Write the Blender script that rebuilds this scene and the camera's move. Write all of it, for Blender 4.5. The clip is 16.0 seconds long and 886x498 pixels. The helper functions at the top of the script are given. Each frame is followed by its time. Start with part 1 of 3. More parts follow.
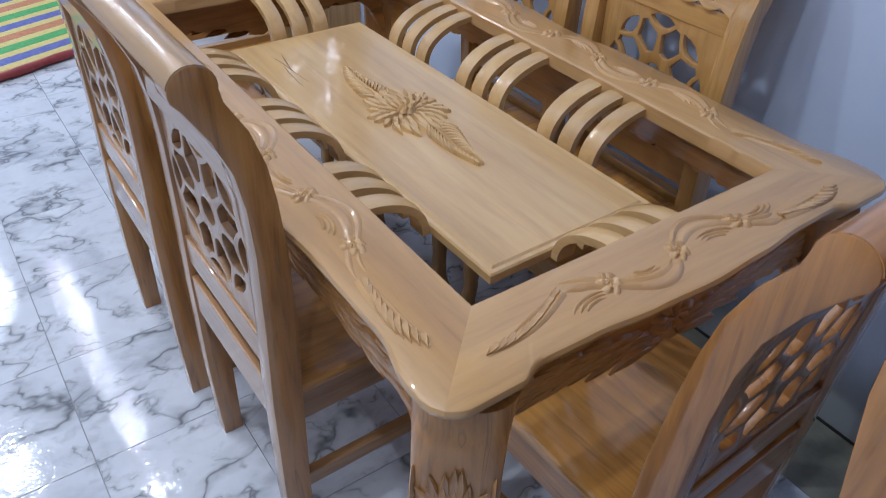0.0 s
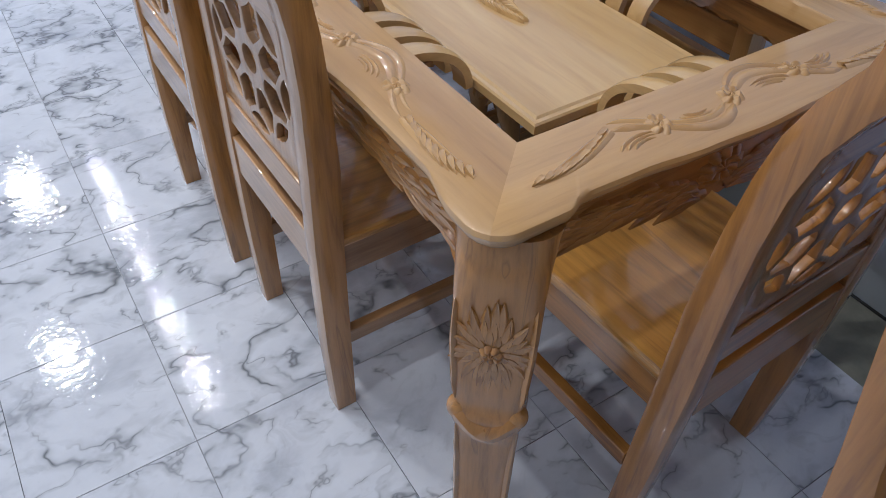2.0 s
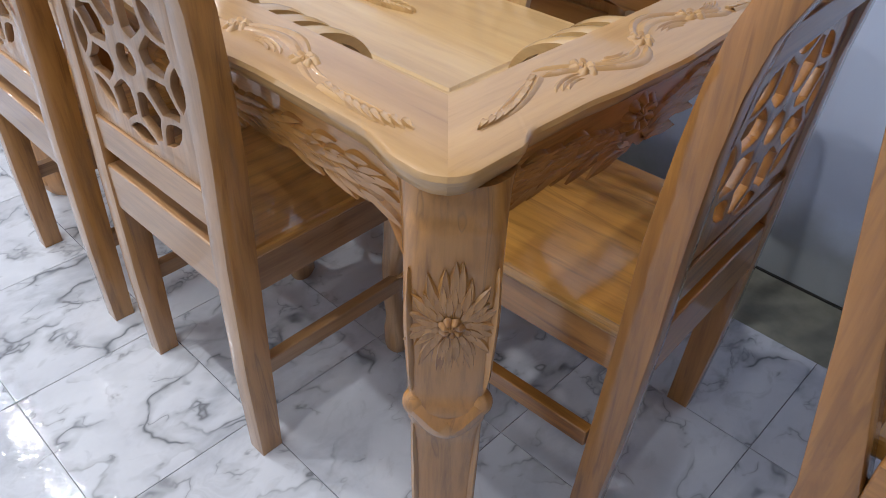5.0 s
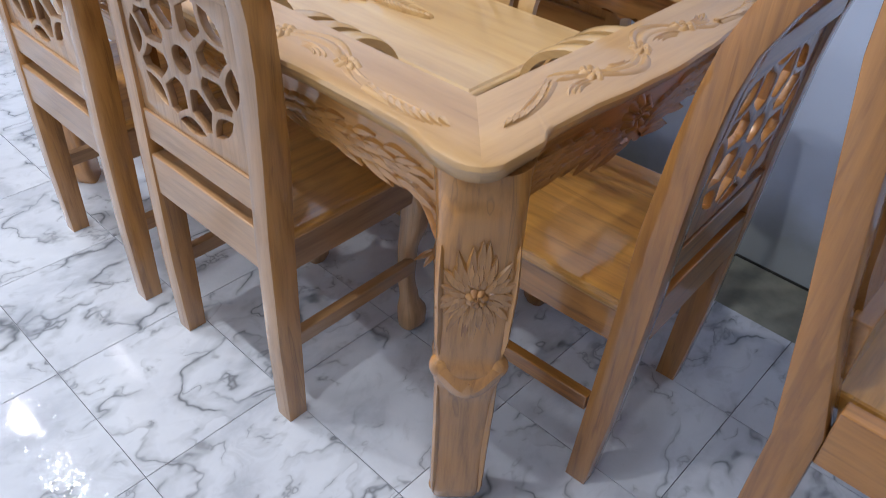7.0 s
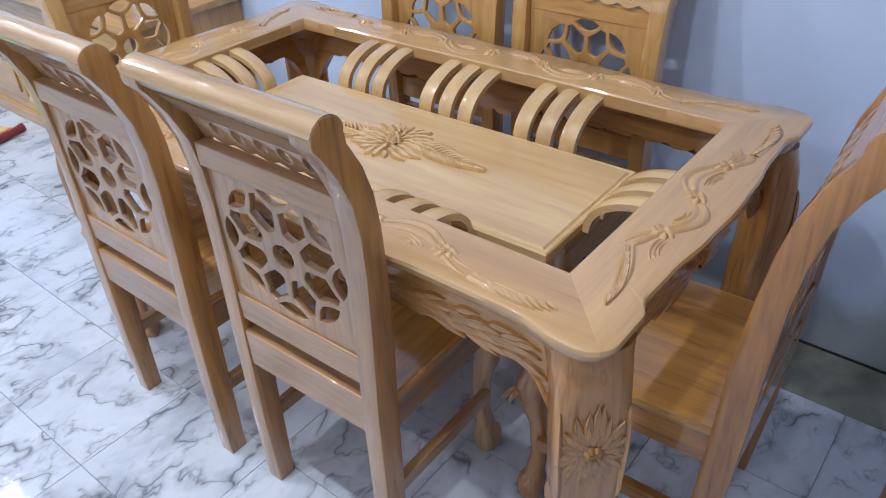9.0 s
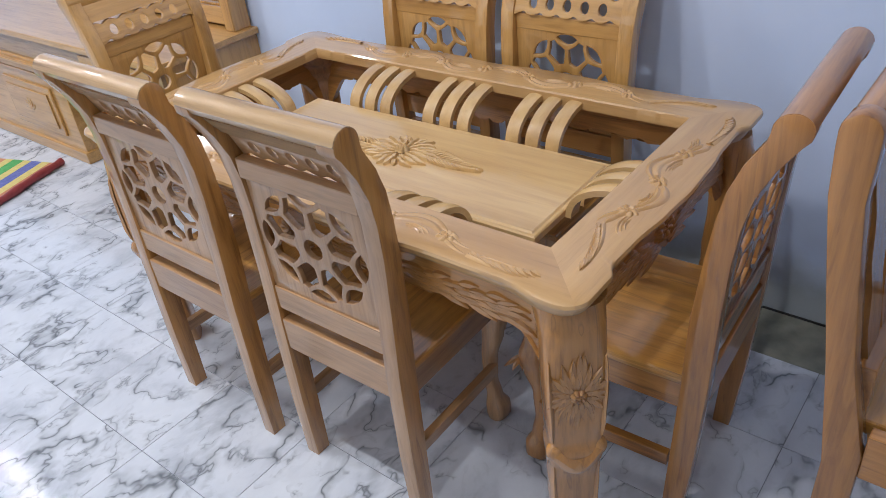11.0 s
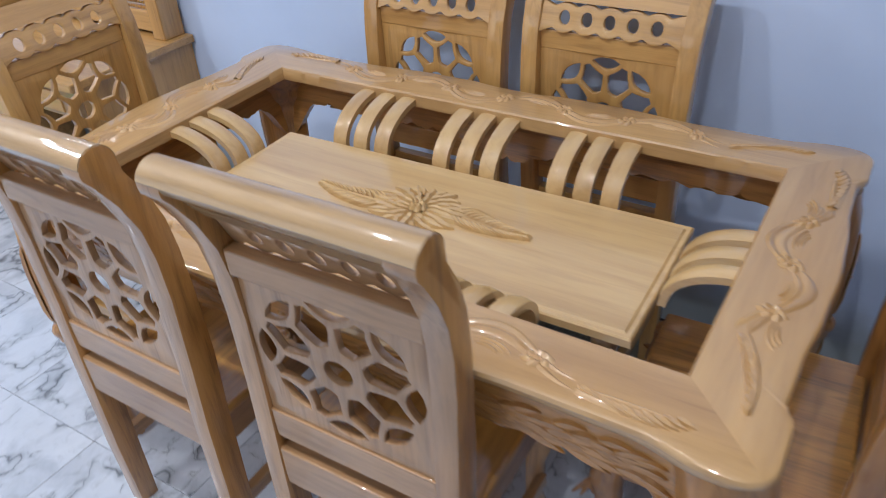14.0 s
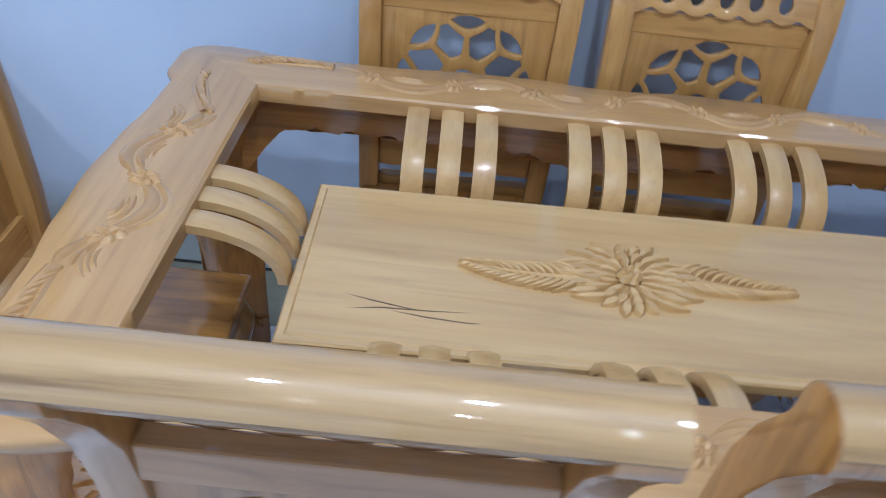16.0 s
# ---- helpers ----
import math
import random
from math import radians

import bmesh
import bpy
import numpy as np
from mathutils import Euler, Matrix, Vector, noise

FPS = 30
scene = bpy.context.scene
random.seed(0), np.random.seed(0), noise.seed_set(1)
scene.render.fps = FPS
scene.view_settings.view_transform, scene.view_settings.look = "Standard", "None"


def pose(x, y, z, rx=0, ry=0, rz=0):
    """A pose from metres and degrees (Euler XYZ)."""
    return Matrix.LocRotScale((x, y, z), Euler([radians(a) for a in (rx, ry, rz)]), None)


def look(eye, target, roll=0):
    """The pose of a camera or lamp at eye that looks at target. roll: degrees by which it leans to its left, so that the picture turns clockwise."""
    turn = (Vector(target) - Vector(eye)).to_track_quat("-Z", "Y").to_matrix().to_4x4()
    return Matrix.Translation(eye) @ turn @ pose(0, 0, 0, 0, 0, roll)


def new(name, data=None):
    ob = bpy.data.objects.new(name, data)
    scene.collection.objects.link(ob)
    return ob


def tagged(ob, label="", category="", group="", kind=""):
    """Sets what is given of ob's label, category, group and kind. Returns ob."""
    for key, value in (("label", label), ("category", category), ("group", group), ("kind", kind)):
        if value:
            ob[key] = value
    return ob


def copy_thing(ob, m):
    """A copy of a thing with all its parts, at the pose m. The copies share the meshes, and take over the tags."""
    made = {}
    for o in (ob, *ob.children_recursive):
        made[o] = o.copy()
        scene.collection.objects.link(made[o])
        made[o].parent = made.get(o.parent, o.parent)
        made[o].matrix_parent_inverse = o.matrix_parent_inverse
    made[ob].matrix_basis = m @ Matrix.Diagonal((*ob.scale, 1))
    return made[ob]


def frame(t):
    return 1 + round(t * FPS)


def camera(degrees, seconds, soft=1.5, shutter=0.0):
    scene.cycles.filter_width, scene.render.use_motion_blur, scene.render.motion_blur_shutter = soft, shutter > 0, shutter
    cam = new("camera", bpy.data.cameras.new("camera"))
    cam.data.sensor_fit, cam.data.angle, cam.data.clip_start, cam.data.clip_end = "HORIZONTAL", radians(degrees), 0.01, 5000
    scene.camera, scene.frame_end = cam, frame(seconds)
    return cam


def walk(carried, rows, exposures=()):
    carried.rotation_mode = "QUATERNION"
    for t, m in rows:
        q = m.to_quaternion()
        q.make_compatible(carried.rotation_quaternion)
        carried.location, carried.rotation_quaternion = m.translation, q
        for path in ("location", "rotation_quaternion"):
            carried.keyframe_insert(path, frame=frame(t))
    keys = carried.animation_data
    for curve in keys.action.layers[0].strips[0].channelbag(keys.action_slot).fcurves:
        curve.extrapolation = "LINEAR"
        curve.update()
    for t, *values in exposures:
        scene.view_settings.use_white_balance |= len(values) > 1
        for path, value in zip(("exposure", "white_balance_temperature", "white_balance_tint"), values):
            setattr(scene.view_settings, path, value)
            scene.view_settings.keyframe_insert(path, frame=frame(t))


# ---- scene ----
cam = camera(60.9, 16.0, soft=0.65, shutter=0.45)
PATH = [
    (0, (0.56, -0.456, 1.4), (-0.723, 0.477, 0.182), 2.1),
    (0.5, (0.589, -0.475, 1.371), (-0.68, 0.433, 0.12), 2.0),
    (1, (0.607, -0.489, 1.347), (-0.636, 0.378, 0.042), 1.3),
    (1.5, (0.61, -0.502, 1.323), (-0.611, 0.282, -0.053), 1.3),
    (2, (0.602, -0.502, 1.317), (-0.605, 0.286, -0.069), 1.1),
    (2.5, (0.584, -0.5, 1.313), (-0.626, 0.295, -0.067), 0.8),
    (3, (0.554, -0.503, 1.32), (-0.635, 0.321, -0.061), -0.3),
    (3.5, (0.548, -0.513, 1.269), (-0.639, 0.266, -0.14), -2.0),
    (4, (0.549, -0.527, 1.175), (-0.605, 0.392, -0.176), -1.0),
    (6.5, (0.586, -0.71, 1.165), (-0.438, 0.509, -0.046), 3.6),
    (7, (0.594, -0.723, 1.236), (-0.438, 0.449, -0.013), 3.5),
    (7.5, (0.558, -0.722, 1.294), (-0.501, 0.481, 0.097), 3.2),
    (8, (0.421, -0.701, 1.339), (-0.602, 0.563, 0.175), 2.1),
    (8.5, (0.349, -0.705, 1.373), (-0.632, 0.571, 0.186), 0.3),
    (9, (0.444, -0.821, 1.449), (-0.614, 0.435, 0.306), -2.8),
    (11.5, (0.612, -0.991, 1.539), (-0.489, 0.262, 0.435), -6.9),
    (12, (0.589, -0.997, 1.524), (-0.461, 0.276, 0.394), -5.4),
    (12.5, (0.564, -0.998, 1.524), (-0.51, 0.282, 0.424), -5.3),
    (13, (0.515, -0.974, 1.501), (-0.499, 0.337, 0.382), -4.0),
    (13.5, (0.368, -0.873, 1.477), (-0.626, 0.43, 0.331), -4.1),
    (14, (0.133, -0.768, 1.48), (-0.776, 0.603, 0.341), -3.7),
    (14.5, (-0.119, -0.718, 1.462), (-0.949, 0.667, 0.282), -4.4),
    (15, (-0.406, -0.683, 1.459), (-0.995, 0.771, 0.218), -0.7),
    (15.5, (-0.653, -0.591, 1.418), (-1.022, 0.956, 0.205), 3.2),
    (16, (-0.915, -0.557, 1.386), (-0.911, 1.001, 0.132), 6.0),
]
walk(cam, [(t, look(eye, target, roll)) for t, eye, target, roll in PATH], exposures=[(0, -0.31, 5950, 10), (2, -0.31, 6450, 10), (3, -0.33, 6500, 10), (4, -0.16, 6800, 10), (6.5, 0.10, 6600, 10), (7.5, 0.02, 6350, 9), (8.5, 0.0, 5950, 7), (9, 0.0, 6000, 9), (11.5, -0.13, 6700, 10), (12.5, -0.15, 6600, 10), (14, -0.18, 6200, 9), (15, -0.29, 5600, 6), (16, -0.26, 5450, 4)])

# ---- world and light ----
WALL_Y, X_LEFT, X_RIGHT, Y_FRONT, CEIL, FRONT_X = 1.0, -7.2, 3.2, -4.6, 2.95, -3.4
world = bpy.data.worlds.new("world")
scene.world = world
world.use_nodes = True
wn = world.node_tree
sky = wn.nodes.new("ShaderNodeTexSky")
sky.sky_type, sky.sun_disc = "NISHITA", False
sky.sun_elevation, sky.sun_rotation = radians(40), radians(200)
wn.nodes["Background"].inputs["Strength"].default_value = 0.08
wn.links.new(sky.outputs["Color"], wn.nodes["Background"].inputs["Color"])


def area(name, eye, target, sx, sy, watts, colour):
    d = bpy.data.lights.new(name, "AREA")
    d.shape, d.size, d.size_y, d.energy, d.color = "RECTANGLE", sx, sy, watts, colour
    ob = new(name, d)
    ob.matrix_world = look(eye, target)
    return ob


def downlight(x, y, size, watts):
    ob = area("downlight", (x, y, CEIL - 0.09), (x, y, 0), size, size, watts, (0.92, 0.96, 1.04))
    ob.data.shape = "DISK"


# daylight through the open shop front, two bright ceiling lamps and rows of small downlights whose images lie on the floor and the varnish
area("shopfront_daylight", (FRONT_X, Y_FRONT + 0.12, 1.35), (FRONT_X, 0, 1.35), 4.6, 2.3, 29, (0.84, 0.93, 1.06))
for k in range(5):
    downlight(-5.4 + 0.65 * k, -0.2, 0.07, 3.5)
for y, watts in ((-0.65, 12.5), (-2.1, 7)):
    for k in range(4):
        downlight(-1.4 + 0.65 * k, y, 0.07, watts * (1.3, 1.2, 0.95, 0.42)[k])
for x, y, size in ((-3.5, -0.93, 0.2), (-5.5, -0.78, 0.26)):
    downlight(x, y, size, 36)


# ---- materials ----
def material(name):
    m = bpy.data.materials.new(name)
    m.use_nodes = True
    nt = m.node_tree
    return m, nt, nt.nodes["Principled BSDF"]


def node(nt, kind, **values):
    n = nt.nodes.new(kind)
    for key, value in values.items():
        n.inputs[key].default_value = value
    return n


def ramp(nt, fac, stops):
    n = nt.nodes.new("ShaderNodeValToRGB")
    el = n.color_ramp.elements
    while len(el) < len(stops):
        el.new(0.5)
    for e, (p, c) in zip(el, stops):
        e.position, e.color = p, (*c, 1) if len(c) == 3 else c
    nt.links.new(fac, n.inputs["Fac"])
    return n.outputs["Color"]


def mix(nt, fac, a, b, how="MIX"):
    n = nt.nodes.new("ShaderNodeMix")
    n.data_type, n.blend_type = "RGBA", how
    for sock, value in ((n.inputs["Factor"], fac), (n.inputs["A"], a), (n.inputs["B"], b)):
        if isinstance(value, bpy.types.NodeSocket):
            nt.links.new(value, sock)
        else:
            sock.default_value = value if isinstance(value, (int, float)) else (*value, 1)
    return n.outputs["Result"]


def shifted_coords(nt, stretch, spread=9.0):
    """Object coordinates, stretched, with a shift of their own for every object."""
    tc = nt.nodes.new("ShaderNodeTexCoord")
    info = nt.nodes.new("ShaderNodeObjectInfo")
    geo = nt.nodes.new("ShaderNodeNewGeometry")
    add = nt.nodes.new("ShaderNodeMath")
    add.operation = "ADD"
    nt.links.new(info.outputs["Random"], add.inputs[0])
    nt.links.new(geo.outputs["Random Per Island"], add.inputs[1])
    mul = nt.nodes.new("ShaderNodeVectorMath")
    mul.operation = "SCALE"
    mul.inputs[0].default_value = (1.0, 0.73, 0.41)
    mul2 = nt.nodes.new("ShaderNodeMath")
    mul2.operation = "MULTIPLY"
    mul2.inputs[1].default_value = spread
    nt.links.new(add.outputs[0], mul2.inputs[0])
    nt.links.new(mul2.outputs[0], mul.inputs["Scale"])
    vadd = nt.nodes.new("ShaderNodeVectorMath")
    nt.links.new(tc.outputs["Object"], vadd.inputs[0])
    nt.links.new(mul.outputs[0], vadd.inputs[1])
    mp = nt.nodes.new("ShaderNodeMapping")
    mp.inputs["Scale"].default_value = stretch
    nt.links.new(vadd.outputs[0], mp.inputs["Vector"])
    return mp.outputs["Vector"], add.outputs[0]


def noise_fac(nt, vec, scale, detail=4.0, rough=0.55, distortion=0.0):
    n = node(nt, "ShaderNodeTexNoise", Scale=scale, Detail=detail, Roughness=rough, Distortion=distortion)
    nt.links.new(vec, n.inputs["Vector"])
    return n.outputs["Fac"]


def bump(nt, bsdf, height, strength, distance=0.002, inputs=("Normal",)):
    b = node(nt, "ShaderNodeBump", Strength=strength, Distance=distance)
    nt.links.new(height, b.inputs["Height"])
    for i in inputs:
        nt.links.new(b.outputs["Normal"], bsdf.inputs[i])


def wood(name, axis, light, mid, dark, gloss=0.075, strong=1.0, vary=1.0):
    """Varnished wood with the grain along one axis of the object."""
    m, nt, p = material(name)
    stretch = [9.0, 9.0, 9.0]
    stretch["xyz".index(axis)] = 0.7
    vec, rnd = shifted_coords(nt, stretch)
    broad = noise_fac(nt, vec, 1.1, 3.0, 0.5, 0.6)
    fine = noise_fac(nt, vec, 7.0, 6.0, 0.65, 0.3)
    streak = noise_fac(nt, vec, 3.4, 5.0, 0.62, 1.6)
    c = ramp(nt, broad, [(0.32, mid), (0.55, light), (0.75, mid)])
    c = mix(nt, ramp(nt, streak, [(0.0, (0.6 * strong,) * 3), (0.36, (0.34 * strong,) * 3), (0.46, (0.07 * strong,) * 3), (0.53, (0, 0, 0))]), c, dark)
    c = mix(nt, 0.36 * strong, c, ramp(nt, fine, [(0.3, dark), (0.5, mid), (0.7, light)]))
    cloud = noise_fac(nt, vec, 0.45, 3.0, 0.6, 1.0)
    c = mix(nt, 1.0, c, ramp(nt, cloud, [(0.28, (0.80, 0.74, 0.66)), (0.5, (1.0, 1.0, 1.0)), (0.72, (1.10, 1.08, 1.02))]), "MULTIPLY")
    heart = ramp(nt, noise_fac(nt, vec, 2.0, 2.0, 0.4, 2.6), [(0.655, (0, 0, 0)), (0.70, (0.30 * strong,) * 3), (0.74, (0.05 * strong,) * 3)])
    c = mix(nt, heart, c, dark)
    tone = ramp(nt, rnd, [(0.0, (1 - 0.10 * vary, 1 - 0.13 * vary, 1 - 0.17 * vary)), (0.5, (1 - 0.01 * vary, 1 - 0.02 * vary, 1 - 0.03 * vary)), (1.0, (1 + 0.05 * vary,) * 3)])
    c = mix(nt, 1.0, c, tone, "MULTIPLY")
    nt.links.new(c, p.inputs["Base Color"])
    p.inputs["Roughness"].default_value = 0.42
    p.inputs["Coat Weight"].default_value = 1.0
    p.inputs["Coat IOR"].default_value = 1.55
    wave = noise_fac(nt, vec, 0.9, 2.0, 0.5)
    r = nt.nodes.new("ShaderNodeMapRange")
    r.inputs["To Min"].default_value, r.inputs["To Max"].default_value = gloss * 0.35, gloss * 1.1
    nt.links.new(wave, r.inputs["Value"])
    nt.links.new(r.outputs[0], p.inputs["Coat Roughness"])
    bump(nt, p, fine, 0.25, 0.0006, ("Normal",))
    bump(nt, p, mix(nt, 0.3, wave, streak), 0.7, 0.0018, ("Coat Normal",))
    return m


LIGHT, MID, DARK = (0.53, 0.252, 0.064), (0.41, 0.176, 0.037), (0.085, 0.027, 0.007)
WOOD = {a: wood("varnished_wood_" + a, a, LIGHT, MID, DARK, 0.065, 1.25) for a in "xyz"}
AMBER = {a: wood("amber_wood_" + a, a, (0.60, 0.30, 0.06), (0.43, 0.185, 0.033), (0.045, 0.014, 0.005), 0.04, 1.1) for a in "xyz"}
HONEY = {a: wood("honey_wood_" + a, a, (0.565, 0.335, 0.135), (0.46, 0.252, 0.088), (0.20, 0.085, 0.028), 0.035, 0.6, 0.25) for a in "xyz"}
PALE = {a: wood("pale_wood_" + a, a, (0.61, 0.395, 0.17), (0.52, 0.31, 0.115), (0.25, 0.12, 0.042), 0.03, 0.42) for a in "xyz"}

# the greyish daylight sheen on the near chairs' backs is mixed into this colour
SHEEN_TAN = {a: wood("sheen_tan_wood_" + a, a, (0.47, 0.268, 0.124), (0.365, 0.190, 0.078), (0.10, 0.040, 0.016), 0.05, 1.05) for a in "xyz"}
GOLD = {a: wood("golden_wood_" + a, a, (0.56, 0.315, 0.100), (0.45, 0.235, 0.066), (0.17, 0.07, 0.02), 0.045, 0.9) for a in "xyz"}
BROWN = {a: wood("brown_wood_" + a, a, (0.42, 0.268, 0.125), (0.335, 0.2, 0.082), (0.09, 0.04, 0.015), 0.045, 1.1) for a in "xyz"}
RUSSET = {a: wood("russet_wood_" + a, a, (0.46, 0.200, 0.042), (0.32, 0.126, 0.024), (0.06, 0.02, 0.006), 0.055, 1.25) for a in "xyz"}


def tile_material():
    m, nt, p = material("marble_tile")
    vec, rnd = shifted_coords(nt, (1.2, 0.85, 1), 40.0)
    cloud = noise_fac(nt, vec, 5.0, 5.0, 0.6, 0.4)
    c = ramp(nt, cloud, [(0.3, (0.43, 0.45, 0.495)), (0.46, (0.57, 0.59, 0.635)), (0.7, (0.64, 0.66, 0.70))])
    warp = node(nt, "ShaderNodeTexNoise", Scale=9.0, Detail=3.0)
    nt.links.new(vec, warp.inputs["Vector"])
    bent = mix(nt, 0.06, vec, warp.outputs["Color"], "ADD")
    for scale, width, shade, low, high, gate_scale in ((2.1, 0.0042, (0.10, 0.11, 0.12), 0.45, 0.55, 5.5), (4.0, 0.0055, (0.15, 0.16, 0.175), 0.46, 0.55, 8.0), (8.0, 0.0070, (0.26, 0.27, 0.29), 0.50, 0.60, 12.0)):
        a = noise_fac(nt, bent, scale, 4.0, 0.5, 0.0)
        away = nt.nodes.new("ShaderNodeMath")
        away.operation = "SUBTRACT"
        away.inputs[1].default_value = 0.5
        nt.links.new(a, away.inputs[0])
        ab = nt.nodes.new("ShaderNodeMath")
        ab.operation = "ABSOLUTE"
        nt.links.new(away.outputs[0], ab.inputs[0])
        gate = ramp(nt, noise_fac(nt, bent, gate_scale, 3.0), [(low, (0, 0, 0)), (high, (0.95,) * 3)])
        line = ramp(nt, ab.outputs[0], [(0.0, (0.95,) * 3), (width, (0.62,) * 3), (width * 2.0, (0.27,) * 3), (width * 8, (0, 0, 0))])
        c = mix(nt, mix(nt, 1.0, line, gate, "MULTIPLY"), c, shade)
    patch = ramp(nt, noise_fac(nt, bent, 10.0, 4.0, 0.6, 1.2), [(0.57, (0, 0, 0)), (0.70, (0.42,) * 3)])
    c = mix(nt, patch, c, (0.36, 0.375, 0.40))
    nt.links.new(c, p.inputs["Base Color"])
    p.inputs["Roughness"].default_value = 0.055
    ripple = noise_fac(nt, vec, 46.0, 2.0, 0.55)
    bump(nt, p, ripple, 0.46, 0.0014)
    return m


def painted_wall():
    m, nt, p = material("blue_wall_paint")
    tc = nt.nodes.new("ShaderNodeTexCoord")
    o = tc.outputs["Object"]
    c = ramp(nt, noise_fac(nt, o, 1.6, 5.0, 0.6), [(0.35, (0.54, 0.63, 0.81)), (0.65, (0.60, 0.685, 0.86))])
    # damp stain at the foot of the wall, with an uneven rim
    sep = nt.nodes.new("ShaderNodeSeparateXYZ")
    nt.links.new(o, sep.inputs[0])
    wob = node(nt, "ShaderNodeMath")
    wob.operation = "MULTIPLY_ADD"
    wob.inputs[1].default_value = -0.22
    nt.links.new(noise_fac(nt, o, 6.0, 5.0), wob.inputs[0])
    nt.links.new(sep.outputs["Z"], wob.inputs[2])
    stain = ramp(nt, wob.outputs[0], [(0.0, (0.75,) * 3), (0.14, (0, 0, 0))])
    c = mix(nt, stain, c, (0.30, 0.31, 0.27))
    nt.links.new(c, p.inputs["Base Color"])
    p.inputs["Roughness"].default_value = 0.45
    bump(nt, p, noise_fac(nt, o, 60.0, 4.0), 0.25, 0.001)
    return m


def plain(name, a, b, rough, scale=14.0, metal=0.0, bumpy=0.2):
    m, nt, p = material(name)
    tc = nt.nodes.new("ShaderNodeTexCoord")
    f = noise_fac(nt, tc.outputs["Object"], scale, 5.0, 0.6)
    nt.links.new(ramp(nt, f, [(0.3, a), (0.7, b)]), p.inputs["Base Color"])
    p.inputs["Roughness"].default_value = rough
    p.inputs["Metallic"].default_value = metal
    if bumpy:
        bump(nt, p, noise_fac(nt, tc.outputs["Object"], scale * 5, 4.0), bumpy, 0.001)
    return m


TILE = tile_material()
PAINT = painted_wall()
GROUT = plain("grey_grout", (0.28, 0.28, 0.29), (0.38, 0.38, 0.39), 0.8)
CEMENT = plain("bare_cement", (0.15, 0.15, 0.12), (0.30, 0.29, 0.23), 0.75, 7.0)
GAP = plain("dark_joint", (0.015, 0.015, 0.014), (0.04, 0.038, 0.034), 0.9, 20.0)
CEILING = plain("ceiling_paint", (0.74, 0.75, 0.76), (0.8, 0.8, 0.8), 0.8, 3.0)
MIRROR = plain("silvered_mirror", (0.85, 0.87, 0.87), (0.88, 0.9, 0.9), 0.02, 3.0, 1.0, 0)
STREAK = plain("dark_grain", (0.09, 0.05, 0.03), (0.16, 0.09, 0.05), 0.4, 40)
MAT_RED = plain("dark_red_binding", (0.20, 0.025, 0.03), (0.30, 0.05, 0.05), 0.4, 30)
MAT_COLOURS = {
    "yellow": plain("yellow_straw", (0.55, 0.45, 0.13), (0.66, 0.56, 0.22), 0.6, 60),
    "green": plain("green_straw", (0.06, 0.30, 0.08), (0.10, 0.42, 0.13), 0.6, 60),
    "blue": plain("blue_straw", (0.08, 0.10, 0.32), (0.14, 0.17, 0.42), 0.6, 60),
    "brown": plain("orange_straw", (0.42, 0.16, 0.07), (0.55, 0.24, 0.12), 0.6, 60),
}


# ---- geometry helpers ----
def finish(name, bm, mat, parent=None, label="", angle=38):
    bmesh.ops.recalc_face_normals(bm, faces=bm.faces)
    flat = bm.faces.layers.int.get("flat")
    rounded = [not (flat is not None and f[flat]) for f in bm.faces]
    me = bpy.data.meshes.new(name)
    bm.to_mesh(me)
    bm.free()
    me.materials.append(mat)
    me.set_sharp_from_angle(angle=radians(angle))
    me.polygons.foreach_set("use_smooth", rounded)
    ob = new(name, me)
    ob.parent = parent
    if label:
        ob["label"] = label
    return ob


def part(name, bm, mat, parent, label=""):
    return finish(name, bm, mat, parent, label)


def thing(name, label, category, group=""):
    return tagged(new(name), label, category, group)


def box(bm, x0, x1, y0, y1, z0, z1, bev=0.003):
    m = Matrix.Translation(((x0 + x1) / 2, (y0 + y1) / 2, (z0 + z1) / 2)) @ Matrix.Diagonal((x1 - x0, y1 - y0, z1 - z0, 1))
    g = bmesh.ops.create_cube(bm, size=1, matrix=m)
    if bev:
        es = list({e for v in g["verts"] for e in v.link_edges})
        bmesh.ops.bevel(bm, geom=es, offset=bev, segments=2, affect="EDGES", profile=0.5)
    bm.normal_update()
    flat = bm.faces.layers.int.get("flat") or bm.faces.layers.int.new("flat")
    for f in bm.faces:
        if max(abs(k) for k in f.normal) > 0.999:
            f[flat] = 1
    return bm


def cube(x0, x1, y0, y1, z0, z1, bev=0.003):
    return box(bmesh.new(), x0, x1, y0, y1, z0, z1, bev)


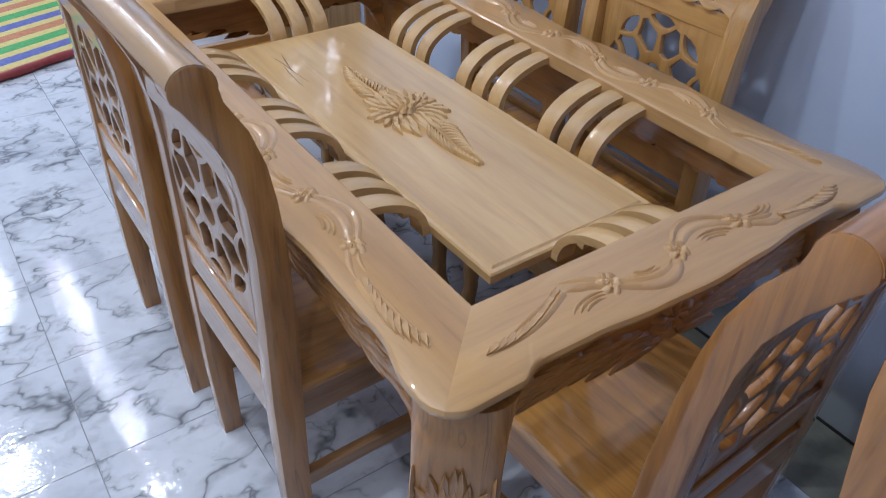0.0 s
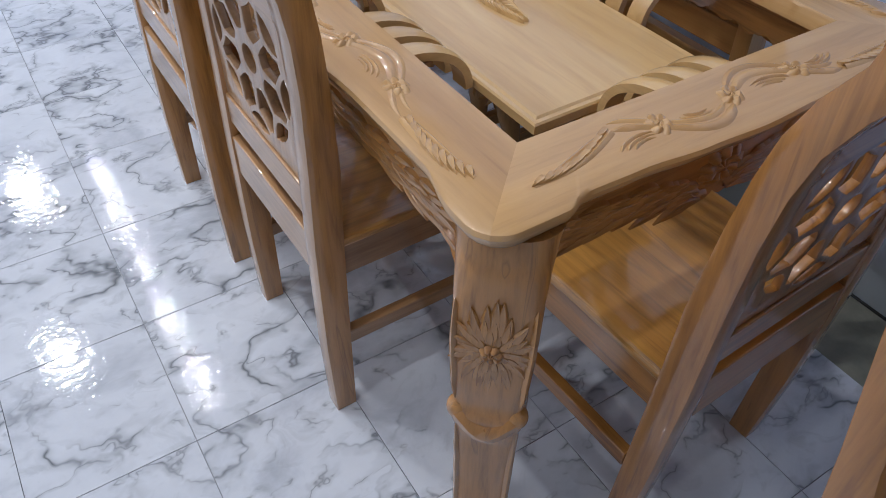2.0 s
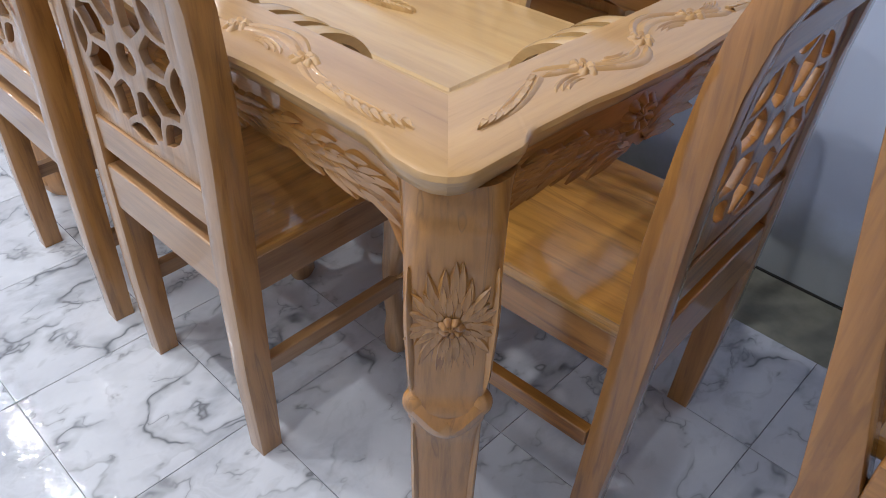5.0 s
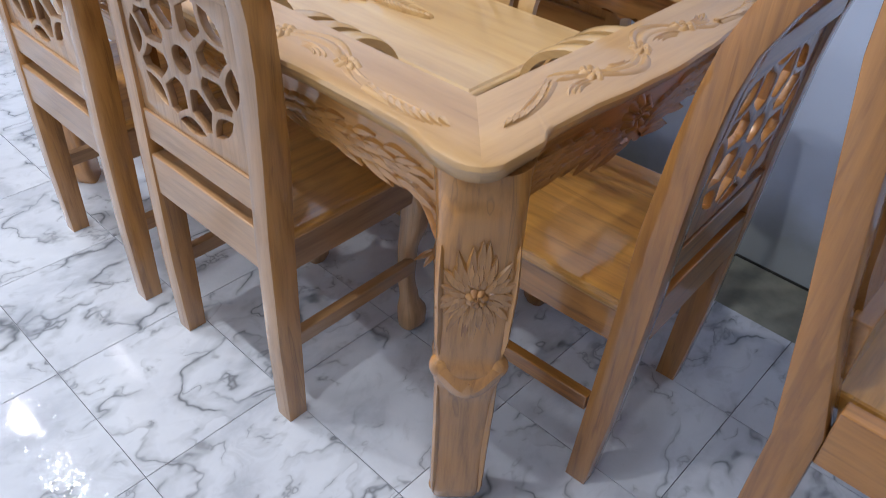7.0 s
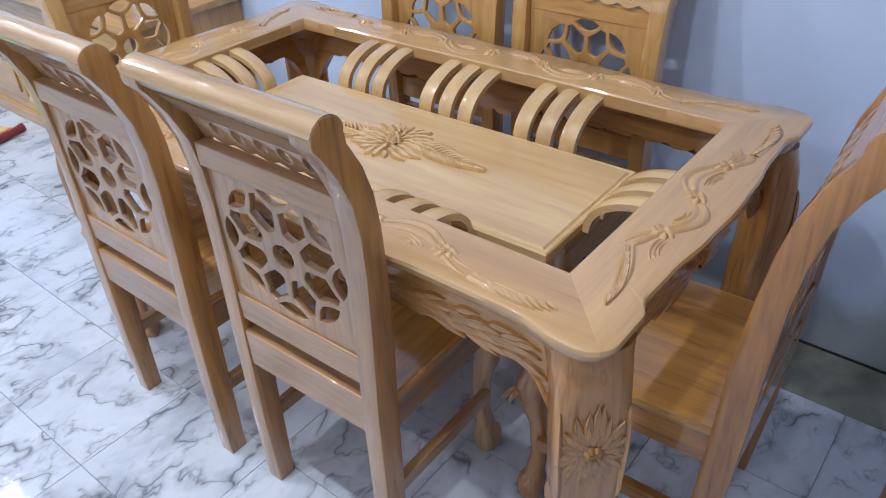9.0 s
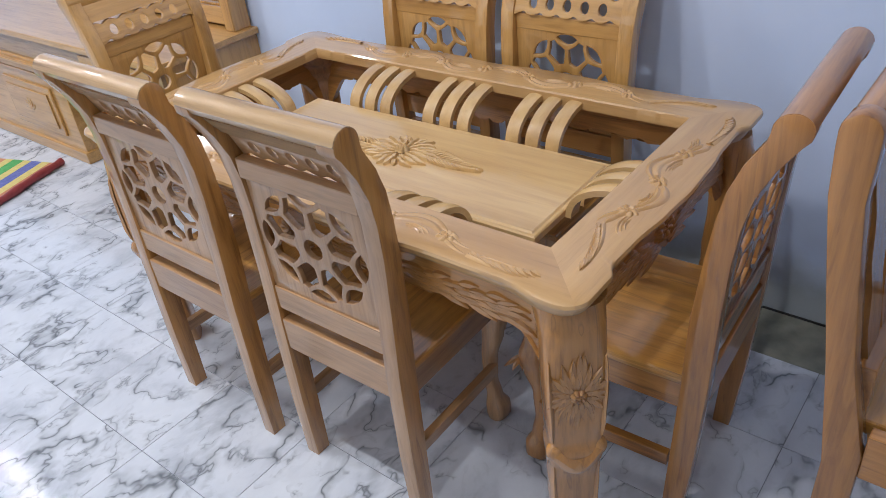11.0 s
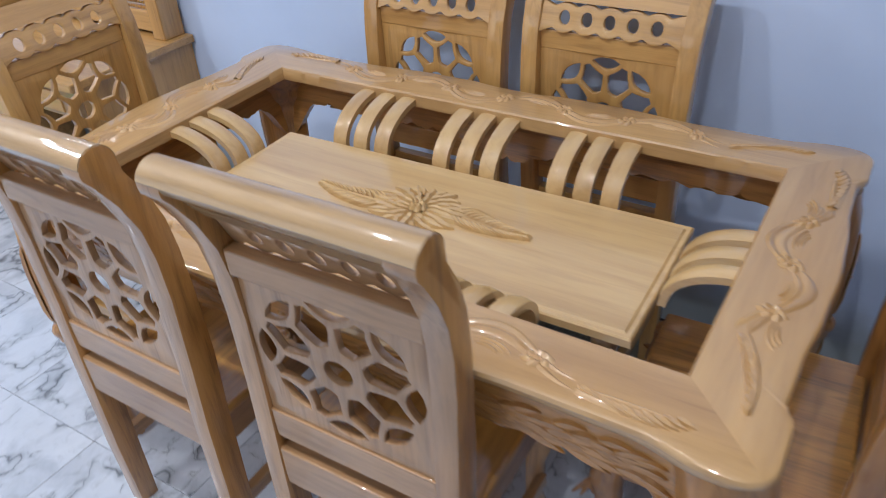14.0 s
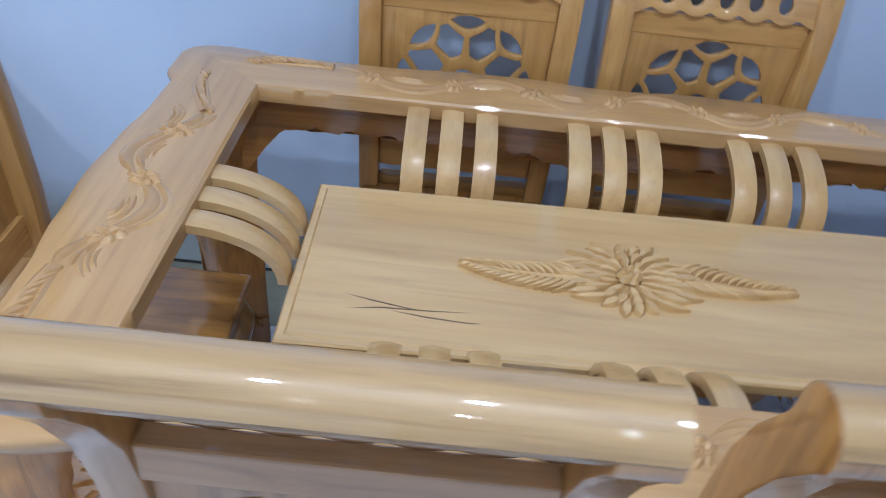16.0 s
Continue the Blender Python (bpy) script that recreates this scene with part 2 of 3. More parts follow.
def prism(bm, loops, to3, depth, bev=0.0):
    """A plate from a closed outline and its holes, drawn in two dimensions; to3(u, v, w) places it and w runs through the depth."""
    edges = []
    for loop in loops:
        vs = [bm.verts.new(to3(u, v, 0.0)) for u, v in loop]
        edges += [bm.edges.new((vs[i], vs[(i + 1) % len(vs)])) for i in range(len(vs))]
    faces = [f for f in bmesh.ops.triangle_fill(bm, use_beauty=True, edges=edges)["geom"] if isinstance(f, bmesh.types.BMFace)]
    out = bmesh.ops.extrude_face_region(bm, geom=faces)
    shift = Vector(to3(0, 0, depth)) - Vector(to3(0, 0, 0))
    moved = [v for v in out["geom"] if isinstance(v, bmesh.types.BMVert)]
    bmesh.ops.translate(bm, vec=shift, verts=moved)
    if bev:
        bmesh.ops.recalc_face_normals(bm, faces=bm.faces)
        es = [e for e in bm.edges if len(e.link_faces) == 2 and e.calc_face_angle() > 0.9 and abs((e.verts[0].co - e.verts[1].co).normalized().dot(shift.normalized())) < 0.5]
        bmesh.ops.bevel(bm, geom=es, offset=bev, segments=2, affect="EDGES", profile=0.5)
    return bm


def petal(bm, m, length, width, height, bend=0.0, n=6, full=0.8):
    """A raised carved leaf that starts at the origin of m, runs along its x and stands up along its z."""
    rows = []
    for i in range(n + 1):
        u = i / n
        w = width * math.sin(math.pi * min(1, 0.08 + 0.92 * u ** full)) + 0.0004
        rows.append([bm.verts.new(m @ Vector((u * length, k * w + bend * u * u * length,
                     height * (1 - abs(k) ** 2.2) * (0.35 + 0.65 * math.sin(math.pi * (0.15 + 0.75 * u))) - 0.35 * height * (k == 0) - 0.001)))
                     for k in (-1, -0.55, 0, 0.55, 1)])
    for a, b in zip(rows, rows[1:]):
        for k in range(4):
            bm.faces.new((a[k], a[k + 1], b[k + 1], b[k]))


def ridge(bm, pts, up, widths, height):
    """A half-round carved line along pts on a surface whose normal is up."""
    rows, up = [], Vector(up)
    for i, p in enumerate(pts):
        t = (Vector(pts[min(i + 1, len(pts) - 1)]) - Vector(pts[max(i - 1, 0)])).normalized()
        side = up.cross(t).normalized()
        w = widths[i]
        h = height * min(1, w / max(widths) * 1.3)
        rows.append([bm.verts.new(Vector(p) + side * w * k + up * (h * (1 - k * k) - 0.001)) for k in (-1, -0.6, 0, 0.6, 1)])
    for a, b in zip(rows, rows[1:]):
        for k in range(4):
            bm.faces.new((a[k], a[k + 1], b[k + 1], b[k]))


def blossom(bm, m, rx, ry, height, petals, swirl=0.6, rings=7):
    """One carved flower head as a single surface: lobed petals round a low eye, standing up along the z of m."""
    seg = petals * 8
    eye = bm.verts.new(m @ Vector((0, 0, height * 0.75)))
    last = None
    for i in range(1, rings + 1):
        r = i / rings
        row = []
        for k in range(seg):
            a = 2 * math.pi * k / seg
            lobe = abs(math.cos(petals * (a + swirl * r) / 2)) ** 0.6
            reach = r * (0.74 + 0.26 * lobe)
            crown = 0.75 - 0.25 * math.exp(-((r - 0.33) / 0.12) ** 2) + 0.35 * math.exp(-((r - 0.62) / 0.2) ** 2)
            z = height * (crown * (0.35 + 0.65 * lobe) * (1 - r ** 4)) - 0.0012 * r
            row.append(bm.verts.new(m @ Vector((rx * reach * math.cos(a), ry * reach * math.sin(a), z))))
        for k in range(seg):
            q = (k + 1) % seg
            bm.faces.new((eye, row[k], row[q]) if last is None else (last[k], row[k], row[q], last[q]))
        last = row


def loft(bm, rings, cap=True):
    vs = [[bm.verts.new(p) for p in r] for r in rings]
    n = len(vs[0])
    for a, b in zip(vs, vs[1:]):
        for k in range(n):
            bm.faces.new((a[k], a[(k + 1) % n], b[(k + 1) % n], b[k]))
    if cap:
        bm.faces.new(vs[0][::-1])
        bm.faces.new(vs[-1])


def lerp(table, x):
    """A smooth curve through the rows (x, y) of a table."""
    if x <= table[0][0]:
        return table[0][1]
    for (a, p), (b, q) in zip(table, table[1:]):
        if x <= b:
            u = (x - a) / (b - a)
            u = u * u * (3 - 2 * u)
            return p + (q - p) * u
    return table[-1][1]


# ---- the room ----
def structure(name, bm, mat, label, parent=None):
    return tagged(finish(name, bm, mat, parent), label, name.split("_")[0], kind="structure")


structure("wall_north", cube(X_LEFT - 0.2, X_RIGHT + 0.2, WALL_Y, WALL_Y + 0.2, -0.1, CEIL, 0), PAINT, "light blue painted plaster wall, damp at its foot")
structure("wall_west", cube(X_LEFT - 0.2, X_LEFT, Y_FRONT, WALL_Y, -0.1, CEIL, 0), PAINT, "light blue painted plaster side wall")
structure("wall_east", cube(X_RIGHT, X_RIGHT + 0.2, Y_FRONT, WALL_Y, -0.1, CEIL, 0), PAINT, "light blue painted plaster end wall")
bm = bmesh.new()
box(bm, X_LEFT - 0.2, FRONT_X - 2.5, Y_FRONT - 0.2, Y_FRONT, -0.1, CEIL, 0)
box(bm, FRONT_X + 2.5, X_RIGHT + 0.2, Y_FRONT - 0.2, Y_FRONT, -0.1, CEIL, 0)
box(bm, FRONT_X - 2.5, FRONT_X + 2.5, Y_FRONT - 0.2, Y_FRONT, 2.6, CEIL, 0)
structure("wall_south", bm, PAINT, "light blue painted wall with the open shop front")
structure("ceiling", cube(X_LEFT - 0.2, X_RIGHT + 0.2, Y_FRONT - 0.2, WALL_Y + 0.2, CEIL, CEIL + 0.15, 0), CEILING, "plain white painted ceiling")
structure("ground", cube(-30, 30, -40, 30, -0.3, -0.11, 0), CEMENT, "bare ground outside the shop front")
TX, TY, TX0, TY0 = 0.355, 0.312, 0.018, -0.151
TILE_END = TY0 + 3 * TY + 0.01
floor = structure("floor", cube(X_LEFT, X_RIGHT, Y_FRONT, TILE_END - 0.01, -0.1, -0.006, 0), GROUT, "marble-look tiled floor with thin dark joints")
structure("floor_edge", cube(X_LEFT, X_RIGHT, TILE_END - 0.008, WALL_Y, -0.1, -0.002, 0), CEMENT, "strip of bare stained cement along the wall")

structure("wall_joint", cube(X_LEFT, X_RIGHT, WALL_Y - 0.007, WALL_Y - 0.001, -0.0015, 0.003, 0), GAP, "thin dark joint between wall and cement strip")


# ---- chairs ----
REAR = [(0.0, 0.0), (0.2, -0.004), (0.45, -0.001), (0.6, 0.004), (0.75, 0.006), (0.83, 0.002), (0.89, -0.008), (0.945, -0.030), (0.992, -0.058)]
FRONT = [(0.992, -0.006), (0.945, 0.020), (0.89, 0.038), (0.83, 0.047), (0.75, 0.053), (0.60, 0.058), (0.44, 0.052), (0.2, 0.046), (0.0, 0.042)]
HALF = 0.2


def stile_outline():
    cy, cz, r = -0.040, 1.015, 0.030
    cap = [(cy + r * math.cos(radians(a)), cz + r * math.sin(radians(a))) for a in range(200, -1, -20)]
    return [(y, z) for z, y in REAR] + cap + [(y, z) for z, y in FRONT]


def rosette_loops(cx, cz, hw, z0, z1, wide):
    loops = [[(-hw, z0), (hw, z0), (hw, z1), (-hw, z1)]]

    def polar(points):
        return [(cx + wide * r * math.cos(radians(a)), cz + r * math.sin(radians(a))) for r, a in points]
    loops.append(polar([(0.023, a) for a in range(0, 360, 20)]))
    for i in range(8):
        a = 22.5 + 45 * i
        loops.append(polar([(0.050, a - 12), (0.047, a), (0.050, a + 12), (0.068, a + 17), (0.089, a + 18.6), (0.099, a + 11), (0.108, a + 6.5), (0.119, a + 3.5), (0.119, a - 3.5), (0.108, a - 6.5), (0.099, a - 11), (0.089, a - 18.6), (0.068, a - 17)]))
        a = 45 * i
        loops.append(polar([(0.103, a), (0.107, a - 7), (0.115, a - 12), (0.126, a - 15.5), (0.131, a - 8), (0.133, a), (0.131, a + 8), (0.126, a + 15.5), (0.115, a + 12), (0.107, a + 7)]))
    return loops


def make_chair(label, rake=0.0, body=SHEEN_TAN, crest=BROWN, sheenless_flank=WOOD, flare=0.13, wide=1.12):
    """rake: how far the back and the rear legs lean back for every metre of height."""
    c = thing("dining_chair", label, "chair", "chairs round the table")
    for s in (-1, 1):
        bm = bmesh.new()
        x = s * HALF - (0.04 if s > 0 else 0)
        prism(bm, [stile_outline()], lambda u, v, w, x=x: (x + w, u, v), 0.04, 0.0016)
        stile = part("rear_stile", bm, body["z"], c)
        stile.data.materials.append(sheenless_flank["z"])
        # sides facing away from the daylight are coloured without sheen, picked by face normal
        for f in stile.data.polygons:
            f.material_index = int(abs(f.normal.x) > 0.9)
    w = HALF - 0.04
    # rolled crest rail
    bm = bmesh.new()
    cy, cz, r = -0.040, 1.015, 0.0312
    prof = [(cy + r * math.cos(radians(a)), cz + r * math.sin(radians(a))) for a in range(-30, 166, 15)]
    prof += [(-0.065, 1.011), (-0.056, 1.003), (-0.046, 0.995), (-0.034, 0.979), (-0.012, 0.950), (0.012, 0.952)]
    full = HALF - 0.0012
    prism(bm, [prof], lambda u, v, d: (-full + d, u, v), 2 * full)
    part("crest_rail", bm, crest["x"], c, "rolled glossy crest rail")
    # band of five rings
    top, bot = [], []
    for i in range(53):
        x = -w + 2 * w * i / 52
        h = 0.022 + 0.0095 * abs(math.cos(math.pi * x / 0.052)) if abs(x) < 0.13 else 0.022 + 0.011 * (abs(x) - 0.13) / 0.026
        top.append((x, 0.918 + h)), bot.append((x, 0.918 - h))
    rings = [[(0.052 * k + 0.0125 * math.cos(a * math.pi / 7), 0.918 + 0.0155 * math.sin(a * math.pi / 7)) for a in range(14)] for k in range(-2, 3)]
    bm = bmesh.new()
    prism(bm, [top + bot[::-1]] + rings, lambda u, v, d: (u, 0.010 - (v - 0.918) * 0.42 + d, v), 0.012, 0.002)
    part("ring_band", bm, body["x"], c, "pierced band of five carved rings")
    part("upper_rail", cube(-w, w, -0.001, 0.025, 0.842, 0.888), body["x"], c)
    bm = bmesh.new()
    prism(bm, rosette_loops(0, 0.708, w, 0.562, 0.843, wide), lambda u, v, d: (u, 0.011 + d, v), 0.014, 0.0022)
    part("rosette_panel", bm, body["z"], c, "panel pierced with a carved wheel of petals")
    part("lower_rail", cube(-w, w, 0.006, 0.034, 0.498, 0.562), body["x"], c)
    part("seat_rail", cube(-w, w, 0.002, 0.03, 0.378, 0.468), body["x"], c)
    # seat board with a rounded edge
    part("seat", cube(-HALF + 0.006, HALF - 0.006, 0.034, 0.412, 0.43, 0.452, 0.007), AMBER["y"], c, "glossy amber plank seat")
    part("seat_rail", cube(-HALF + 0.012, -HALF + 0.034, 0.045, 0.385, 0.362, 0.4295), body["y"], c)
    part("seat_rail", cube(HALF - 0.034, HALF - 0.012, 0.045, 0.385, 0.362, 0.4295), body["y"], c)
    part("seat_rail", cube(-HALF + 0.04, HALF - 0.04, 0.372, 0.394, 0.362, 0.4295), body["x"], c)
    # carved front legs with a ball foot
    prof = [(0.0, 0.022, 0.0), (0.015, 0.03, 0.004), (0.05, 0.031, 0.004), (0.085, 0.02, -0.001), (0.14, 0.0175, -0.006), (0.22, 0.02, -0.005), (0.30, 0.027, 0.004), (0.345, 0.032, 0.008), (0.40, 0.028, 0.0), (0.429, 0.026, 0.0)]
    for s in (-1, 1):
        bm = bmesh.new()
        rows = []
        for i in range(31):
            z = 0.429 * i / 30
            r, o = lerp([(q[0], q[1]) for q in prof], z), lerp([(q[0], q[2]) for q in prof], z)
            rows.append([(s * (HALF - 0.034 + o) + r * math.copysign(abs(math.cos(a)) ** 0.75, math.cos(a)), 0.372 + o + r * math.copysign(abs(math.sin(a)) ** 0.75, math.sin(a)), z) for a in [k * math.pi / 8 for k in range(16)]])
        loft(bm, rows)
        leg = part("front_leg", bm, body["z"], c, "curved front leg with a ball foot")
        bm = bmesh.new()
        for k in range(5):
            m = Matrix.Translation((s * (HALF - 0.034) + s * 0.024, 0.40, 0.345)) @ Matrix.Rotation(radians(45 * s), 4, "Z") @ Matrix.Rotation(radians(90), 4, "X") @ Matrix.Rotation(radians(-150 + 30 * k), 4, "Z")
            petal(bm, m, 0.05, 0.008, 0.006)
        part("carved_leaf", bm, body["z"], leg)
        part("stretcher", cube(s * (HALF - 0.02) - 0.011, s * (HALF - 0.02) + 0.011, 0.04, 0.36, 0.178, 0.212), body["y"], c)
    for ob in c.children_recursive:
        if ob.name.split(".")[0] in ("front_leg", "carved_leaf", "stretcher"):
            continue
        for v in ob.data.vertices:
            z = v.co.z
            v.co.y -= rake * z if z > 0.47 or ob.name.startswith("rear_stile") else rake * 0.45
            v.co.x *= 1 + flare * max(0.0, z - 0.5)
    return c


CHAIR_LABELS = [
    ("brown varnished chair with carved wheel back beside the long table edge", pose(-0.452, -0.196, 0, 0, 0, 0.8)),
    ("varnished carved chair pushed under the table next to its twin", pose(-0.970, -0.216, 0)),
    ("light varnished carved chair between the table and blue wall", pose(-0.443, 0.848, 0, 0, 0, 180)),
    ("light varnished carved chair against the blue wall near the dresser", pose(-0.908, 0.850, 0, 0, 0, 180)),
    ("light varnished carved chair at the table end before the dresser", pose(-1.668, 0.280, 0, 0, 0, -90)),
]
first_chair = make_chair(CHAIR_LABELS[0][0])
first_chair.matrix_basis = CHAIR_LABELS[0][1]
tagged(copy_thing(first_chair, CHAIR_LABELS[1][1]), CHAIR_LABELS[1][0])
# same make as the near chairs; their back sheen is left out of this colour
wall_chair = make_chair(CHAIR_LABELS[2][0], 0.0, GOLD, GOLD, GOLD, 0.09, 0.98)
wall_chair.matrix_basis = CHAIR_LABELS[2][1]
for text, m in CHAIR_LABELS[3:]:
    tagged(copy_thing(wall_chair, m), text)
make_chair("amber varnished chair with raked pierced back at the short table end", 0.062, RUSSET, RUSSET, RUSSET, 0.07).matrix_basis = pose(0.2435, 0.311, 0, 0, 0, 92.4)


# ---- dining table ----
TXC, TYC, TOP = -0.631, 0.311, 0.76
HX, HY = 0.77, 0.455
IX, IY = 0.631, 0.311
table = thing("dining_table", "carved varnished dining table, open top around a sunken panel", "table")
table.location = (TXC, TYC, 0)
CORNER = 0.046
LONG_SIDE = [(0.0, 0.0), (0.07, 0.0), (0.165, 0.018), (0.34, 0.018), (0.52, 0.004), (0.64, 0.004), (0.72, 0.014), (0.77, 0.016)]
SHORT_SIDE = [(0.0, 0.0), (0.115, 0.0), (0.155, 0.015), (0.24, 0.013), (0.35, 0.003), (0.455, -0.002)]


def edge_point(half, other, table_rows, s):
    """Outer edge of the top at s along a side, from -half to half; returns (along, outward)."""
    d = half - abs(s)
    inset = lerp(table_rows, d)
    if d < CORNER:
        k = 1 - d / CORNER
        inset += CORNER * (1 - math.sqrt(max(0.0, 1 - k * k))) if k < 0.7072 else CORNER * (1 - math.sqrt(0.5))
    return s, other - inset


def make_rail(half, other, ihalf, iother, rows, rot, grain):
    bm = bmesh.new()
    n = 90
    end = half - CORNER * (1 - math.sqrt(0.5))
    rings = []
    for i in range(n + 1):
        u = -1 + 2 * i / n
        u = math.copysign(abs(u) ** 0.85, u)
        ox, oy = edge_point(half, other, rows, end * u)
        a, b = Vector((ihalf * u, iother, 0)), Vector((ox, oy, 0))
        w = b - a
        d = w.normalized()
        z = TOP
        pts = [(a, z - 0.032), (a, z - 0.004), (a + d * 0.004, z), (a + w * 0.5, z + 0.0005), (b - d * 0.010, z), (b - d * 0.003, z - 0.003), (b, z - 0.009), (b - d * 0.002, z - 0.0145), (b - d * 0.009, z - 0.017), (b - d * 0.010, z - 0.023), (b - d * 0.014, z - 0.030), (b - d * 0.02, z - 0.037)]
        rings.append([Vector((p.x, p.y, h)) for p, h in pts])
    loft(bm, rings)
    bm.transform(Matrix.Rotation(radians(rot), 4, "Z"))
    return part("top_rail", bm, HONEY[grain], table, "broad top rail with carved scrolls")


def scroll_carving(rail, half, other, iother, rot, grain):
    """A running scroll with curled leaves, carved in low relief on both sides of a rail's middle."""
    turn = Matrix.Rotation(radians(rot), 4, "Z")
    mid, end = iother + 0.074, half - 0.255
    turns = 1.75 if half > 0.6 else 0.75
    for s in (-1, 1):
        n = 72
        bm = bmesh.new()
        pts, second, wid = [], [], []
        for i in range(n + 1):
            u = i / n
            a = 2 * math.pi * turns * u
            x, l = end * u, mid + s * 0.036 * math.sin(a) * (1 - 0.3 * u)
            slope = s * 0.036 * math.cos(a) * 2 * math.pi * turns / end
            k = 1 / math.sqrt(1 + slope * slope)
            gap = 0.0155 - 0.003 * math.cos(2 * a)
            pts.append((s * x, l, TOP))
            second.append((s * (x + gap * slope * k), l - gap * k, TOP))
            wid.append((0.0078 - 0.0016 * math.cos(2 * a)))
        fade = [min(1.0, 0.12 + 7 * min(i, n - i) / n) for i in range(n + 1)]
        ridge(bm, pts, (0, 0, 1), [w * f * 1.15 for w, f in zip(wid, fade)], 0.0052)
        ridge(bm, second[2:-2], (0, 0, 1), [w * f * 0.8 for w, f in zip(wid[2:-2], fade[2:-2])], 0.0044)
        bm.transform(turn)
        part("scroll", bm, HONEY[grain], rail, "raised running scroll")
        # commas that follow the inside of each bend
        bends = [(0.143, 1), (0.429, -1), (0.714, 1)] if half > 0.6 else [(0.333, 1), (0.86, -1)]
        for u, hollow in bends:
            for k in range(3):
                c0 = pts[round(u * n)]
                bm = bmesh.new()
                line = []
                for i in range(13):
                    b = math.pi * (0.12 + 0.62 * i / 12)
                    r = 0.038 - 0.0085 * k
                    line.append((c0[0] + s * r * 1.25 * math.cos(b), c0[1] + s * hollow * (r * 0.72 * math.sin(b) - 0.046), TOP))
                ridge(bm, line, (0, 0, 1), [0.0006 + 0.0036 * math.sin(math.pi * (i / 12) ** 0.7) for i in range(13)], 0.0042)
                bm.transform(turn)
                part("comma", bm, HONEY[grain], rail)
        # knots of curled leaves where the scroll turns
        for u in ([0.0, 0.286, 0.571, 0.857] if half > 0.6 else [0.0, 0.667]):
            if u == 0.0 and s < 0:
                continue
            p = pts[round(u * n)]
            bm = bmesh.new()
            blossom(bm, Matrix.Translation((p[0], p[1] - 0.007, TOP)) @ Matrix.Rotation(u * 5 + s, 4, "Z"), 0.027, 0.020, 0.0085, 6, 0.9)
            bm.transform(turn)
            part("carved_knot", bm, HONEY[grain], rail)
        # feathered leaf that tapers into the corner
        bm = bmesh.new()
        x0, y0 = pts[-1][0], pts[-1][1]
        x1 = s * (half - 0.105)
        n = 21
        tip = [(x0 + (x1 - x0) * i / n, y0 + (mid + 0.012 - y0) * i / n + 0.012 * math.sin(math.pi * i / n), TOP) for i in range(n + 1)]
        ridge(bm, tip, (0, 0, 1), [0.0075 - 0.005 * i / n for i in range(n + 1)], 0.0055)
        inner = [(p[0], p[1] - 0.016 * math.sin(math.pi * (0.1 + 0.9 * i / n)), TOP) for i, p in enumerate(tip)]
        ridge(bm, inner, (0, 0, 1), [0.0058 - 0.004 * i / n for i in range(n + 1)], 0.0045)
        for i in range(0, n - 1, 2):
            grow = math.sin(math.pi * (0.25 + 0.65 * i / n))
            m = Matrix.Translation((tip[i][0], tip[i][1] - 0.012, TOP)) @ Matrix.Rotation(radians(90 - 90 * s + s * 50), 4, "Z")
            petal(bm, m, 0.040 * grow, 0.0072, 0.009, -0.5 * s)
        bm.transform(turn)
        part("feathered_leaf", bm, HONEY[grain], rail)


def make_apron(half, other, rows, rot, grain):
    """Board under the top with a scalloped lower edge and carved leaves."""
    bm = bmesh.new()
    h, off = half - 0.07, other - 0.052
    n = 120
    low = []
    for i in range(n + 1):
        x = -h + 2 * h * i / n
        d = h - abs(x)
        plain_end = 1 - math.exp(-(d / 0.11) ** 4)
        z = 0.648 - 0.135 * math.exp(-(d / 0.062) ** 2) - 0.04 * math.exp(-(x / 0.10) ** 2) - plain_end * (0.011 * abs(math.sin(x * 46)) + 0.005 * abs(math.sin(x * 103)))
        low.append((x, z))
    prism(bm, [low + [(h, TOP - 0.037), (-h, TOP - 0.037)]], lambda u, v, w: (u, off - w, v), 0.022)
    bm.transform(Matrix.Rotation(radians(rot), 4, "Z"))
    apron = part("apron", bm, WOOD[grain], table, "scalloped apron with carved leaves")
    turn = Matrix.Rotation(radians(rot), 4, "Z")
    for s in (-1, 1):
        bm = bmesh.new()
        line = [(s * x, off, z + 0.016) for x, z in [(h * i / 40, lerp(low, h * i / 40)) for i in range(2, 39)]]
        ridge(bm, line, (0, 1, 0), [0.006] * len(line), 0.007)
        bm.transform(turn)
        part("edge_bead", bm, WOOD[grain], apron)
        for row, (lift, length, w, tilt) in enumerate(((0.005, 0.066, 0.0105, 6), (0.020, 0.062, 0.0100, 12), (0.034, 0.050, 0.0085, 18))):
            bm = bmesh.new()
            for i in range(1, 26):
                x = h * (0.04 + 0.84 * (i + 0.5 * row) / 26)
                z = lerp(low, x) + lift
                if z > 0.69 or x > h - 0.10:
                    continue
                m = Matrix.Translation((s * x, off + 0.001, z)) @ Matrix.Rotation(radians(-90), 4, "X") @ Matrix.Rotation(radians(90 - 90 * s - s * (tilt + 9 * math.sin(i * 1.7))), 4, "Z")
                petal(bm, m, length, w, 0.0085, 0.22 * s, 6, 1.0)
            bm.transform(turn)
            part("carved_leaves", bm, WOOD[grain], apron)
    bm = bmesh.new()
    blossom(bm, Matrix.Translation((0, off - 0.001, 0.655)) @ Matrix.Rotation(radians(-90), 4, "X"), 0.052, 0.036, 0.013, 9, 0.3)
    bm.transform(turn)
    part("carved_fan", bm, WOOD[grain], apron)


